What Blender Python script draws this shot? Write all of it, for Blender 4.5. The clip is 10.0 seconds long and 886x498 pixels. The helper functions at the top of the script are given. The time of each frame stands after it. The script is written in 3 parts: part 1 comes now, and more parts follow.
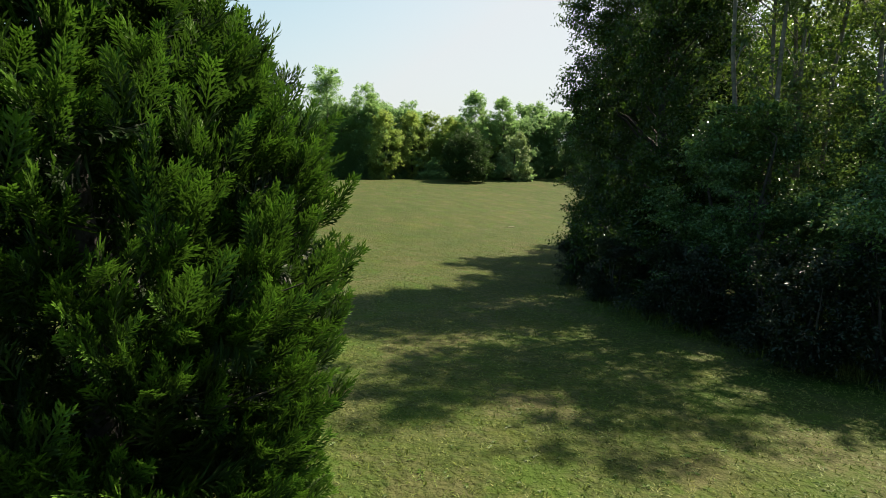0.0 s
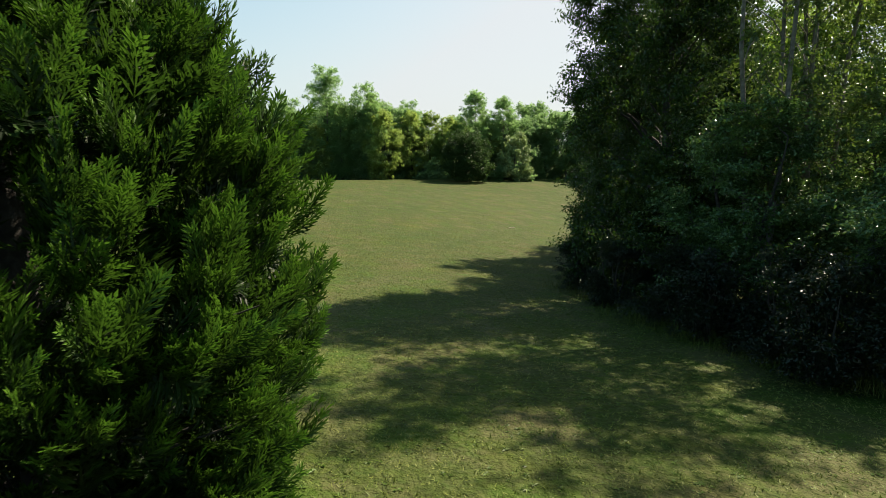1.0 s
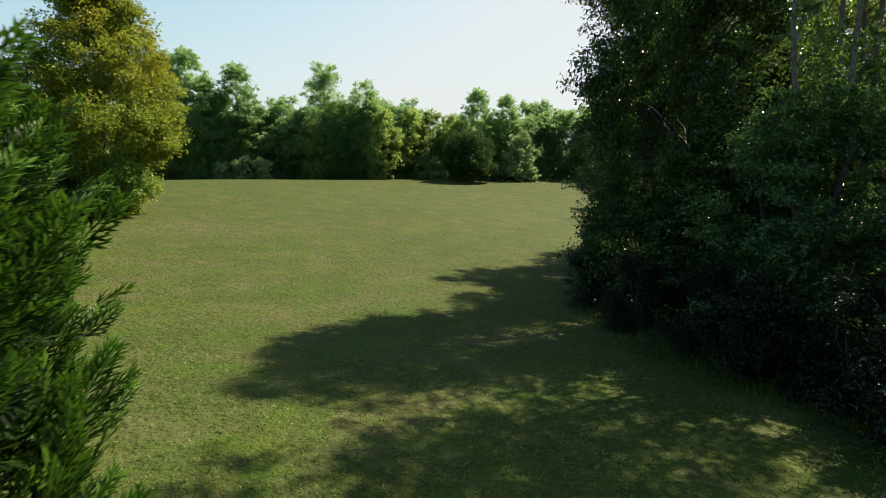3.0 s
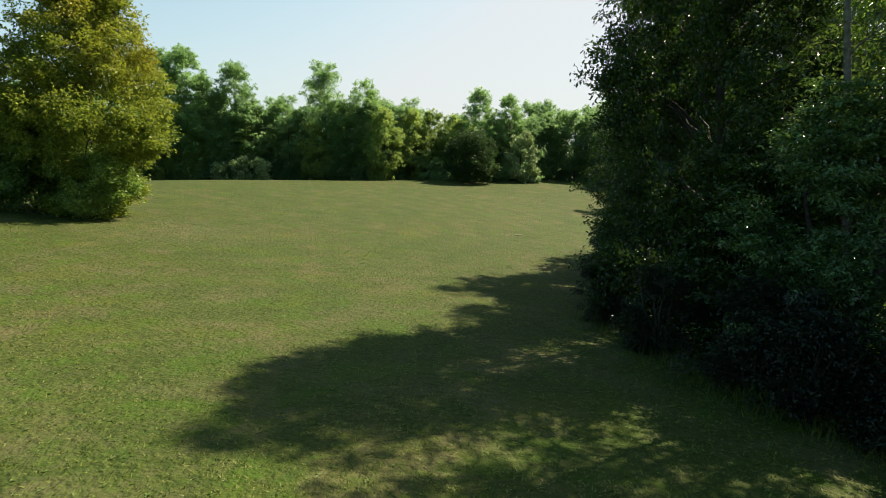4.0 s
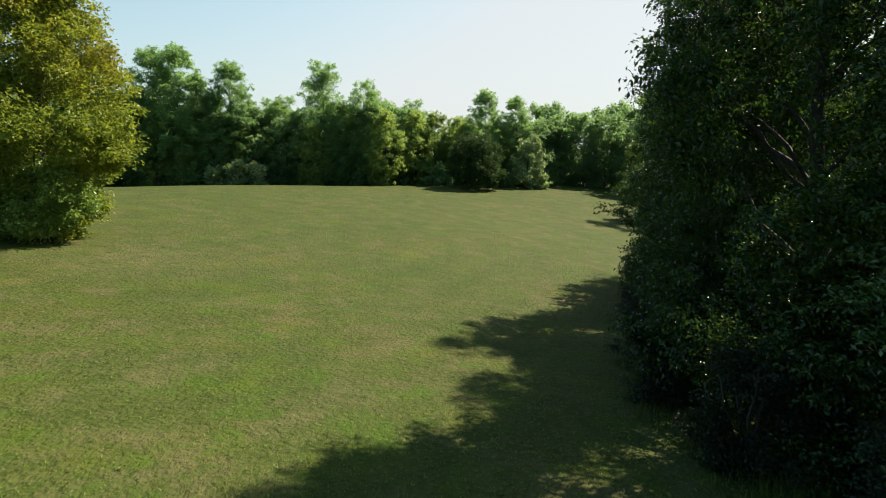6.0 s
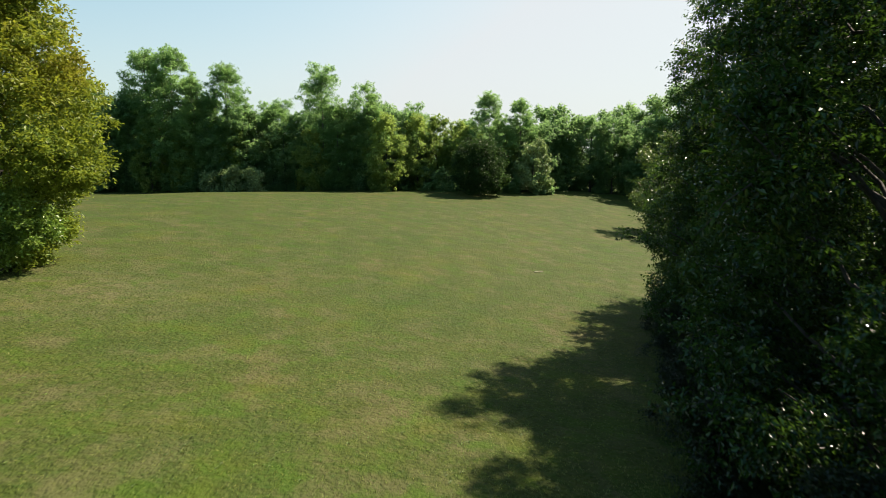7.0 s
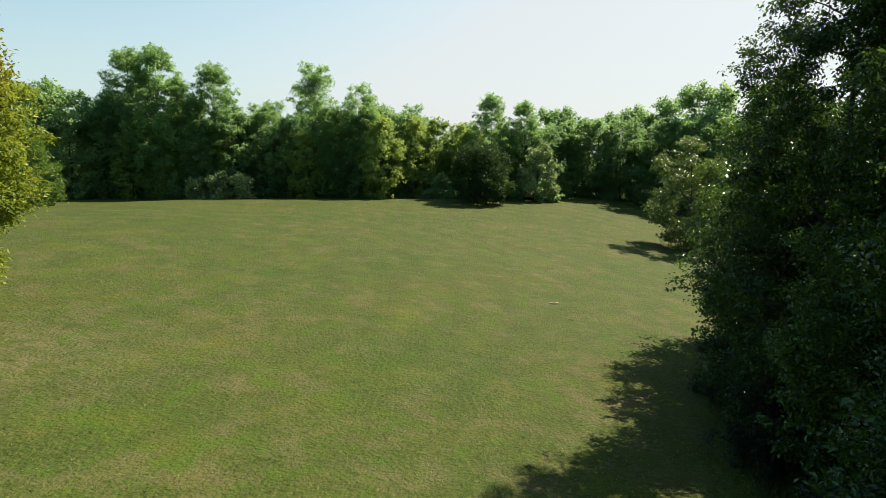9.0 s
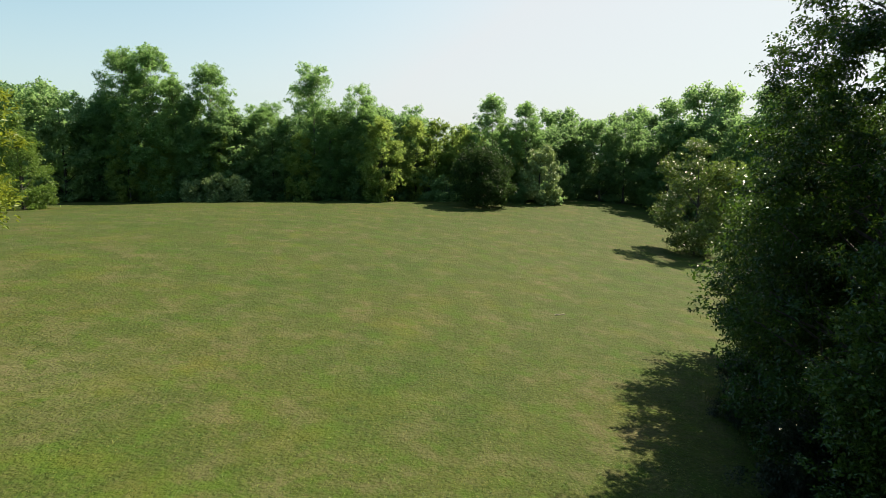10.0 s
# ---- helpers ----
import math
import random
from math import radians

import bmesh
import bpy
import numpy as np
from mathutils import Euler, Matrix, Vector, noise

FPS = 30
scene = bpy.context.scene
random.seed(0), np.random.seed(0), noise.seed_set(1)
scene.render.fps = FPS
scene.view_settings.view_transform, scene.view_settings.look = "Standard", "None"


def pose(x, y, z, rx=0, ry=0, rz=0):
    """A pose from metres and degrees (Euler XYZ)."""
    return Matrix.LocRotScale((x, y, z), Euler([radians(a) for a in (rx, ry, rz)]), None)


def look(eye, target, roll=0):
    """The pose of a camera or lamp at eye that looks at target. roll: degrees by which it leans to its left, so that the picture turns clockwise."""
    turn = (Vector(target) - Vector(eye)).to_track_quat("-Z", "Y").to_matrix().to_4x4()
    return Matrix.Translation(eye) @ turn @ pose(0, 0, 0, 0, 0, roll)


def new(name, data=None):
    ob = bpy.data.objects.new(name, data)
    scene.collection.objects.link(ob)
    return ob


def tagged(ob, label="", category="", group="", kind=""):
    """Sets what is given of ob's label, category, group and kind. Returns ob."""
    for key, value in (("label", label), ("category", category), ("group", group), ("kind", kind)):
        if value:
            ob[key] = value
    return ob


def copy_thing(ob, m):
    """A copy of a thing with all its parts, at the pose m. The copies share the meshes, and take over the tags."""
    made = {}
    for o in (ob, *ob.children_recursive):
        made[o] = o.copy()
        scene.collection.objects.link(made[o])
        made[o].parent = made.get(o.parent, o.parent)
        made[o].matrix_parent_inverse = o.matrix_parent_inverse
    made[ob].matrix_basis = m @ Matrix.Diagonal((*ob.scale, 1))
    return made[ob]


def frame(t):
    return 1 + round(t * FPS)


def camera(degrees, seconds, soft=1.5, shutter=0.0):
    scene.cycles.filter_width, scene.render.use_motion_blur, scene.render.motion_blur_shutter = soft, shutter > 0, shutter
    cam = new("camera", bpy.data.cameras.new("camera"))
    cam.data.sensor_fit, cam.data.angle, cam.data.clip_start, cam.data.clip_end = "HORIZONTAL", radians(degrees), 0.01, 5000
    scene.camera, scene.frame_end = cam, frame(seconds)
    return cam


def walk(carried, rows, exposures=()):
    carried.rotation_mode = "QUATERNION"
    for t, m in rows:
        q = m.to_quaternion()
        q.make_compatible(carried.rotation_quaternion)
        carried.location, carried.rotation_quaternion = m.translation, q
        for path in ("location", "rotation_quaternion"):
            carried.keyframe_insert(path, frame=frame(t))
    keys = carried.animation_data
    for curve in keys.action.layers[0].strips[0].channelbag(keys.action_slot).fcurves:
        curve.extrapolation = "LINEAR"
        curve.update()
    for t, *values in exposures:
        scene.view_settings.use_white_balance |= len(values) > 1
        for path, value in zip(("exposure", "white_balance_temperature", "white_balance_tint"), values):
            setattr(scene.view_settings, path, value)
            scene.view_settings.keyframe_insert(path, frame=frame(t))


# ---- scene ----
cam = camera(74.7, 10.0, soft=0.6, shutter=0.3)
PATH = [
    (0, (-0.004, -0.03, 3.829), (0.004, 1.948, 3.529), -0.4),
    (0.5, (0.057, 0.323, 3.826), (0.064, 2.3, 3.526), -0.4),
    (1, (0.129, 0.713, 3.829), (0.135, 2.69, 3.529), -0.4),
    (1.5, (0.234, 1.278, 3.822), (0.24, 3.255, 3.522), -0.3),
    (2, (0.344, 2.037, 3.815), (0.347, 4.014, 3.514), -0.3),
    (2.2, (0.361, 2.37, 3.813), (0.365, 4.347, 3.51), -0.2),
    (2.5, (0.415, 2.898, 3.821), (0.415, 4.875, 3.52), -0.2),
    (2.7, (0.451, 3.254, 3.834), (0.448, 5.231, 3.532), -0.3),
    (3.8, (0.515, 5.288, 3.828), (0.507, 7.265, 3.529), -0.1),
    (4, (0.499, 5.71, 3.818), (0.491, 7.688, 3.519), -0.1),
    (4.5, (0.505, 6.843, 3.821), (0.494, 8.821, 3.522), -0.0),
    (5, (0.482, 8.04, 3.927), (0.469, 10.018, 3.629), 0.1),
    (5.5, (0.501, 9.256, 4.252), (0.485, 11.233, 3.953), 0.2),
    (5.7, (0.497, 9.765, 4.379), (0.48, 11.742, 4.081), 0.2),
    (6.8, (0.397, 13.021, 5.384), (0.372, 14.998, 5.082), -0.0),
    (7, (0.405, 13.842, 5.502), (0.378, 15.819, 5.203), 0.0),
    (7.5, (0.242, 16.033, 5.938), (0.217, 18.011, 5.639), 0.1),
    (8, (0.158, 17.634, 6.209), (0.134, 19.612, 5.91), 0.1),
    (8.5, (0.141, 18.573, 6.398), (0.119, 20.55, 6.098), 0.1),
    (9, (0.124, 19.398, 6.523), (0.102, 21.376, 6.222), 0.1),
    (9.5, (0.103, 20.298, 6.642), (0.08, 22.275, 6.342), 0.1),
    (10, (0.067, 21.183, 6.758), (0.045, 23.161, 6.459), 0.1),
]
walk(cam, [(t, look(eye, target, roll)) for t, eye, target, roll in PATH])

# ---- world, sun, exposure ----
SUN_AZ, SUN_EL = 51.5, 49.0          # degrees clockwise from +y, and above the horizon
world = bpy.data.worlds.new("sky")
scene.world = world
world.use_nodes = True
wn, wl = world.node_tree.nodes, world.node_tree.links
sky = wn.new("ShaderNodeTexSky")
sky.sky_type, sky.sun_disc = "NISHITA", False
sky.sun_elevation, sky.sun_rotation = radians(SUN_EL), radians(SUN_AZ)
sky.air_density, sky.dust_density, sky.ozone_density = 1.0, 2.2, 0.2
wn["Background"].inputs["Strength"].default_value = 0.0645
warm = wn.new("ShaderNodeMix")
warm.data_type, warm.blend_type = "RGBA", "MULTIPLY"
warm.inputs[0].default_value = 1.0
warm.inputs[7].default_value = (0.67, 1.06, 0.97, 1)          # summer haze takes some of the blue
lum = wn.new("ShaderNodeRGBToBW")
veil = wn.new("ShaderNodeMapRange")                          # haze evens out the brightest part of the sky
veil.inputs[1].default_value, veil.inputs[2].default_value = 2.0, 5.0
veil.inputs[3].default_value, veil.inputs[4].default_value = 0.0, 0.85
haze = wn.new("ShaderNodeMix")
haze.data_type = "RGBA"
haze.inputs[7].default_value = (7.0, 4.3, 4.75, 1)
wl.new(sky.outputs["Color"], lum.inputs[0])
wl.new(lum.outputs[0], veil.inputs[0])
wl.new(veil.outputs[0], haze.inputs[0])
wl.new(sky.outputs["Color"], haze.inputs[6])
wl.new(haze.outputs[2], warm.inputs[6])
wl.new(warm.outputs[2], wn["Background"].inputs["Color"])

sun_data = bpy.data.lights.new("sun", "SUN")
sun_data.energy, sun_data.angle, sun_data.color = 5.0, radians(0.55), (1.0, 0.85, 0.67)
sun = new("sun", sun_data)
toward = Vector((math.sin(radians(SUN_AZ)) * math.cos(radians(SUN_EL)), math.cos(radians(SUN_AZ)) * math.cos(radians(SUN_EL)), math.sin(radians(SUN_EL))))
sun.matrix_basis = look(toward * 60, (0, 0, 0))
scene.view_settings.exposure = 1.48


# ---- materials ----
def material(name):
    m = bpy.data.materials.new(name)
    m.use_nodes = True
    return m, m.node_tree.nodes, m.node_tree.links, m.node_tree.nodes["Principled BSDF"]


def ramp(nodes, stops):
    r = nodes.new("ShaderNodeValToRGB")
    e = r.color_ramp.elements
    while len(e) < len(stops):
        e.new(0.5)
    for k, (at, c) in zip(e, stops):
        k.position, k.color = at, (*c, 1)
    return r


def noise_node(nodes, links, scale, detail=4, coord="Object", rough=0.55):
    tc = nodes.new("ShaderNodeTexCoord")
    n = nodes.new("ShaderNodeTexNoise")
    n.inputs["Scale"].default_value, n.inputs["Detail"].default_value, n.inputs["Roughness"].default_value = scale, detail, rough
    links.new(tc.outputs[coord], n.inputs["Vector"])
    return n


def mix(nodes, links, a, b, fac, mode="MIX"):
    m = nodes.new("ShaderNodeMix")
    m.data_type, m.blend_type = "RGBA", mode
    for sock, v in ((m.inputs[6], a), (m.inputs[7], b), (m.inputs[0], fac)):
        if hasattr(v, "is_output"):
            links.new(v, sock)
        elif isinstance(v, tuple):
            sock.default_value = (*v, 1)
        else:
            sock.default_value = v
    return m.outputs[2]


def leaf_material(name, dark, mid, light, patch, patch_amount, glow, rough=0.45, trans=0.35, patch_scale=0.35, coord="Object", tip=None, spec=0.22, turn=None):
    """Leaves: each leaf its own shade, larger patches of another tint, light shining through."""
    m, n, l, b = material(name)
    geo = n.new("ShaderNodeNewGeometry")
    r = ramp(n, [(0.0, dark), (0.55, mid), (1.0, light)])
    l.new(geo.outputs["Random Per Island"], r.inputs[0])
    big = noise_node(n, l, patch_scale, 3, coord)
    pr = ramp(n, [(0.46, (0, 0, 0)), (0.66, (patch_amount,) * 3)])
    l.new(big.outputs["Fac"], pr.inputs[0])
    amount = pr.outputs[0]
    if turn:                                     # the upper crown turns colour first
        tc = n.new("ShaderNodeTexCoord")
        sep = n.new("ShaderNodeSeparateXYZ")
        l.new(tc.outputs["Object"], sep.inputs[0])
        up = n.new("ShaderNodeMapRange")
        up.inputs[1].default_value, up.inputs[2].default_value = turn
        l.new(sep.outputs["Z"], up.inputs[0])
        amount = mix(n, l, (0.0, 0.0, 0.0), amount, up.outputs[0])
    col = mix(n, l, r.outputs[0], patch, amount)
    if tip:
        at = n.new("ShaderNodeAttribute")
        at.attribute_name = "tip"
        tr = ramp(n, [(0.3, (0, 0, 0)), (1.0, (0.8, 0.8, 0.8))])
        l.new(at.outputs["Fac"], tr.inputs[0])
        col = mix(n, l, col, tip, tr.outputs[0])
    info = n.new("ShaderNodeObjectInfo")
    hs = n.new("ShaderNodeHueSaturation")
    val = n.new("ShaderNodeMapRange")
    val.inputs[3].default_value, val.inputs[4].default_value = 0.72, 1.28
    hue = n.new("ShaderNodeMapRange")
    hue.inputs[3].default_value, hue.inputs[4].default_value = 0.515, 0.482
    l.new(info.outputs["Random"], hue.inputs[0])
    l.new(hue.outputs[0], hs.inputs["Hue"])
    l.new(info.outputs["Random"], val.inputs[0])
    l.new(val.outputs[0], hs.inputs["Value"])
    l.new(col, hs.inputs["Color"])
    l.new(hs.outputs[0], b.inputs["Base Color"])
    b.inputs["Roughness"].default_value = rough
    b.inputs["Specular IOR Level"].default_value = spec
    t = n.new("ShaderNodeBsdfTranslucent")
    l.new(mix(n, l, hs.outputs[0], glow, 0.5), t.inputs["Color"])
    ms = n.new("ShaderNodeMixShader")
    ms.inputs[0].default_value = trans
    l.new(b.outputs[0], ms.inputs[1])
    l.new(t.outputs[0], ms.inputs[2])
    l.new(ms.outputs[0], n["Material Output"].inputs["Surface"])
    return m


def bark_material(name, dark, light):
    m, n, l, b = material(name)
    a = noise_node(n, l, 9, 6)
    r = ramp(n, [(0.35, dark), (0.65, light)])
    l.new(a.outputs["Fac"], r.inputs[0])
    l.new(r.outputs[0], b.inputs["Base Color"])
    b.inputs["Roughness"].default_value = 0.9
    bump = n.new("ShaderNodeBump")
    bump.inputs["Strength"].default_value, bump.inputs["Distance"].default_value = 0.6, 0.02
    l.new(noise_node(n, l, 24, 5).outputs["Fac"], bump.inputs["Height"])
    l.new(bump.outputs[0], b.inputs["Normal"])
    return m


def ground_material():
    """Mown grass: fine blades, clumps, dry straw patches, lush patches and mower tracks, at several sizes."""
    m, n, l, b = material("mown_grass")

    def layer(col, scale, detail, rough, lo, hi, amount, tint, mode="MIX"):
        f = noise_node(n, l, scale, detail, rough=rough)
        r = ramp(n, [(lo, (0, 0, 0)), (hi, (amount,) * 3)])
        l.new(f.outputs["Fac"], r.inputs[0])
        return mix(n, l, col, tint, r.outputs[0], mode)

    fine = noise_node(n, l, 8.5, 6, rough=0.75)
    r = ramp(n, [(0.36, (0.0192, 0.0305, 0.0041)), (0.5, (0.0317, 0.0467, 0.0065)), (0.65, (0.0540, 0.0716, 0.0121))])
    l.new(fine.outputs["Fac"], r.inputs[0])
    col = layer(r.outputs[0], 4.2, 4, 0.65, 0.46, 0.66, 0.55, (0.0583, 0.0650, 0.0206))          # straw stubble
    col = layer(col, 3.1, 4, 0.65, 0.52, 0.68, 0.65, (0.0234, 0.0507, 0.0048))                    # greener tufts
    col = layer(col, 0.55, 7, 0.72, 0.49, 0.62, 0.80, (0.0654, 0.0657, 0.0255))                   # dry patches
    col = layer(col, 0.75, 6, 0.7, 0.51, 0.62, 0.85, (0.0341, 0.0634, 0.0048))                    # lush patches
    col = layer(col, 0.33, 5, 0.65, 0.54, 0.68, 0.42, (0.0611, 0.0721, 0.0067))                   # yellow patches
    spot = n.new("ShaderNodeTexCoord")
    far = n.new("ShaderNodeVectorMath")
    far.operation = "DISTANCE"
    far.inputs[1].default_value = (-15.0, 38.6, 0.3)
    l.new(spot.outputs["Object"], far.inputs[0])
    near = n.new("ShaderNodeMapRange")
    near.inputs[1].default_value, near.inputs[2].default_value = 6.5, 1.0
    l.new(far.outputs["Value"], near.inputs[0])
    worn = noise_node(n, l, 1.3, 6, rough=0.7)
    wm = ramp(n, [(0.40, (0, 0, 0)), (0.60, (0.9, 0.9, 0.9))])
    l.new(worn.outputs["Fac"], wm.inputs[0])
    bare = mix(n, l, (0.0, 0.0, 0.0), wm.outputs[0], near.outputs[0])
    col = mix(n, l, col, (0.0810, 0.0762, 0.0358), bare)          # trodden dry patch by the bush
    mp = n.new("ShaderNodeMapping")
    mp.inputs["Location"].default_value = (26, -52, 0)
    l.new(spot.outputs["Object"], mp.inputs["Vector"])
    for scale, bend, weight in ((0.085, 5.0, 0.30), (0.33, 4.0, 0.16)):          # mower passes and wheel tracks, curving round the meadow
        wave = n.new("ShaderNodeTexWave")
        wave.wave_type, wave.rings_direction = "RINGS", "Z"
        wave.inputs["Scale"].default_value, wave.inputs["Distortion"].default_value, wave.inputs["Detail"].default_value = scale, bend, 3
        wave.inputs["Detail Scale"].default_value = 0.22
        l.new(mp.outputs[0], wave.inputs["Vector"])
        wr = ramp(n, [(0.15, (0.84, 0.87, 0.84)), (0.85, (1.10, 1.08, 1.05))])
        l.new(wave.outputs["Fac"], wr.inputs[0])
        col = mix(n, l, col, wr.outputs[0], weight, "MULTIPLY")
    broad = noise_node(n, l, 0.13, 5, rough=0.6)
    br = ramp(n, [(0.36, (0.82, 0.93, 0.8)), (0.5, (1, 1, 1)), (0.64, (1.18, 1.04, 1.15))])
    l.new(broad.outputs["Fac"], br.inputs[0])
    col = mix(n, l, col, br.outputs[0], 0.8, "MULTIPLY")
    l.new(col, b.inputs["Base Color"])
    b.inputs["Roughness"].default_value = 0.85
    b.inputs["Specular IOR Level"].default_value = 0.12
    bump = n.new("ShaderNodeBump")
    bump.inputs["Strength"].default_value, bump.inputs["Distance"].default_value = 1.0, 0.10
    hsum = n.new("ShaderNodeMath")
    hsum.operation = "ADD"
    l.new(noise_node(n, l, 9, 3, rough=0.6).outputs["Fac"], hsum.inputs[0])
    l.new(noise_node(n, l, 3.4, 4, rough=0.6).outputs["Fac"], hsum.inputs[1])
    l.new(hsum.outputs[0], bump.inputs["Height"])
    l.new(bump.outputs[0], b.inputs["Normal"])
    return m


GROUND = ground_material()
BARK = bark_material("grey_brown_bark", (0.0180, 0.0170, 0.0140), (0.0560, 0.0520, 0.0440))
BARK_PALE = bark_material("pale_bark", (0.07, 0.066, 0.054), (0.17, 0.16, 0.135))
# Near-black base puts the shade between plumes into the colour; tips are paler growth.
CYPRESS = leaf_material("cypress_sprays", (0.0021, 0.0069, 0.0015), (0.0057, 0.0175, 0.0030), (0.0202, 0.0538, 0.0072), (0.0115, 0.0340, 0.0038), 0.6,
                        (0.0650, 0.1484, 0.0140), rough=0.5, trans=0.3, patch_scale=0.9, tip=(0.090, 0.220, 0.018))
LEAF_DARK = leaf_material("dark_green_leaves", (0.0116, 0.0305, 0.0066), (0.0278, 0.0646, 0.0123), (0.0646, 0.1274, 0.0231), (0.0431, 0.0862, 0.0123), 0.5,
                          (0.0764, 0.1570, 0.0148), rough=0.27, trans=0.34, spec=0.5)
LEAF_DOG = leaf_material("glossy_dogwood_leaves", (0.0299, 0.0643, 0.0209), (0.0718, 0.1420, 0.0419), (0.1644, 0.2766, 0.0867), (0.0972, 0.1719, 0.0329), 0.5,
                         (0.1346, 0.2616, 0.0329), rough=0.24, trans=0.3, spec=0.6)
LEAF_GUM = leaf_material("sweetgum_leaves", (0.0225, 0.0480, 0.0112), (0.0560, 0.1041, 0.0225), (0.1201, 0.1881, 0.0448), (0.0880, 0.1281, 0.0192), 0.6,
                         (0.1361, 0.2161, 0.0225), rough=0.28, trans=0.36, spec=0.5)
# Thicket's shade put into the colour: a darkened copy of LEAF_DARK for shrubs.
LEAF_SHADED_SHRUB = leaf_material("shaded_shrub_leaves", (0.0033, 0.0087, 0.0026), (0.0073, 0.0175, 0.0048), (0.0172, 0.0353, 0.0092), (0.0101, 0.0229, 0.0044), 0.5,
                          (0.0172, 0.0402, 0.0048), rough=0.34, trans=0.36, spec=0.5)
LEAF_MID = leaf_material("mid_green_leaves", (0.0460, 0.0961, 0.0182), (0.1134, 0.2048, 0.0391), (0.2606, 0.3923, 0.0807), (0.1764, 0.2482, 0.0365), 0.6,
                         (0.2759, 0.4242, 0.0442), rough=0.28, trans=0.42, spec=0.5)
LEAF_YELLOW = leaf_material("yellowing_leaves", (0.0712, 0.1214, 0.0171), (0.1424, 0.2111, 0.0254), (0.2395, 0.3035, 0.0396), (0.2800, 0.2052, 0.0143), 0.65,
                            (0.2783, 0.3099, 0.0254), rough=0.42, trans=0.45, patch_scale=0.28, turn=(4.0, 11.0))
# FAR_GREEN, FAR_DARK, FAR_LIGHT: distance haze put into the colours, paler and bluer.
FAR_GREEN = leaf_material("hazy_poplar_leaves", (0.0722, 0.1416, 0.0566), (0.1498, 0.2621, 0.1006), (0.2377, 0.3776, 0.1572), (0.2067, 0.3042, 0.0880), 0.6,
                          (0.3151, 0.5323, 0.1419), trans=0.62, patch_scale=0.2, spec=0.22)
FAR_DARK = leaf_material("hazy_wood_leaves", (0.0568, 0.1133, 0.0529), (0.1187, 0.2099, 0.0905), (0.1963, 0.3146, 0.1446), (0.1704, 0.2466, 0.0756), 0.5,
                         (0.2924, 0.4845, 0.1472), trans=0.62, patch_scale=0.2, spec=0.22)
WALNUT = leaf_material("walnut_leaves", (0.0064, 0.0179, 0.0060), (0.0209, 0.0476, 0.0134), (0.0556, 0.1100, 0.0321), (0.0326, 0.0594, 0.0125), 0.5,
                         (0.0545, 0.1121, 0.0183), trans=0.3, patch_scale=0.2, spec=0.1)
FAR_LIGHT = leaf_material("hazy_light_green_leaves", (0.0791, 0.1334, 0.0335), (0.1634, 0.2478, 0.0619), (0.2634, 0.3640, 0.1097), (0.2320, 0.2730, 0.0568), 0.6,
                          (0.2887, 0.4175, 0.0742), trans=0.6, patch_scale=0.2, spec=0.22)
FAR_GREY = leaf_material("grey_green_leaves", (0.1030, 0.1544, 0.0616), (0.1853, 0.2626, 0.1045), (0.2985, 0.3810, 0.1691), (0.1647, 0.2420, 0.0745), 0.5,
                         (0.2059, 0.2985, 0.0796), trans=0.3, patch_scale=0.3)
CEDAR = leaf_material("cedar_foliage", (0.0420, 0.0870, 0.0180), (0.0930, 0.1680, 0.0312), (0.1875, 0.2925, 0.0540), (0.1275, 0.2100, 0.0288), 0.5,
                      (0.1800, 0.3000, 0.0360), trans=0.3, patch_scale=0.3)
GRASS = leaf_material("grass_blades", (0.0480, 0.0780, 0.0090), (0.0760, 0.1150, 0.0140), (0.1300, 0.1600, 0.0300), (0.1450, 0.1420, 0.0420), 0.7,
                      (0.1100, 0.1550, 0.0150), rough=0.6, trans=0.12, patch_scale=0.42)
TURF = leaf_material("turf_weed_leaves", (0.0304, 0.0571, 0.0057), (0.0607, 0.1050, 0.0104), (0.1161, 0.1599, 0.0207), (0.0757, 0.1371, 0.0094), 0.7,
                     (0.1011, 0.1599, 0.0141), rough=0.5, trans=0.12, patch_scale=0.5)
STRAW = bark_material("bleached_wood", (0.22, 0.19, 0.13), (0.48, 0.43, 0.33))


# ---- ground: one rolling sheet to the horizon ----
SLOPE = (-1.765, 1.509, 3.427, -2.943, -1.6, 1.705, -5.82, 1.012, 5.162, -0.082, -0.262, 0.256, -3.735, -1.213, 2.709, 1.662, -1.664, -2.546, -0.719, 0.712, 0.826)


def soft(v, lo, hi, w=8.0):
    """v held between lo and hi with rounded corners."""
    v = np.asarray(v, float)
    v = lo + w * np.logaddexp(0, (v - lo) / w)
    return hi - w * np.logaddexp(0, (hi - v) / w)


def ground_z(x, y):
    u = np.clip(soft(x, -52, 40, 4), -48, 38) / 50
    v = np.clip(soft(y, -6, 126, 4), -3, 122) / 60 - 1
    k, z = 0, 0.0
    for i in range(6):
        for j in range(6 - i):
            z = z + SLOPE[k] * u ** i * v ** j
            k += 1
    return z


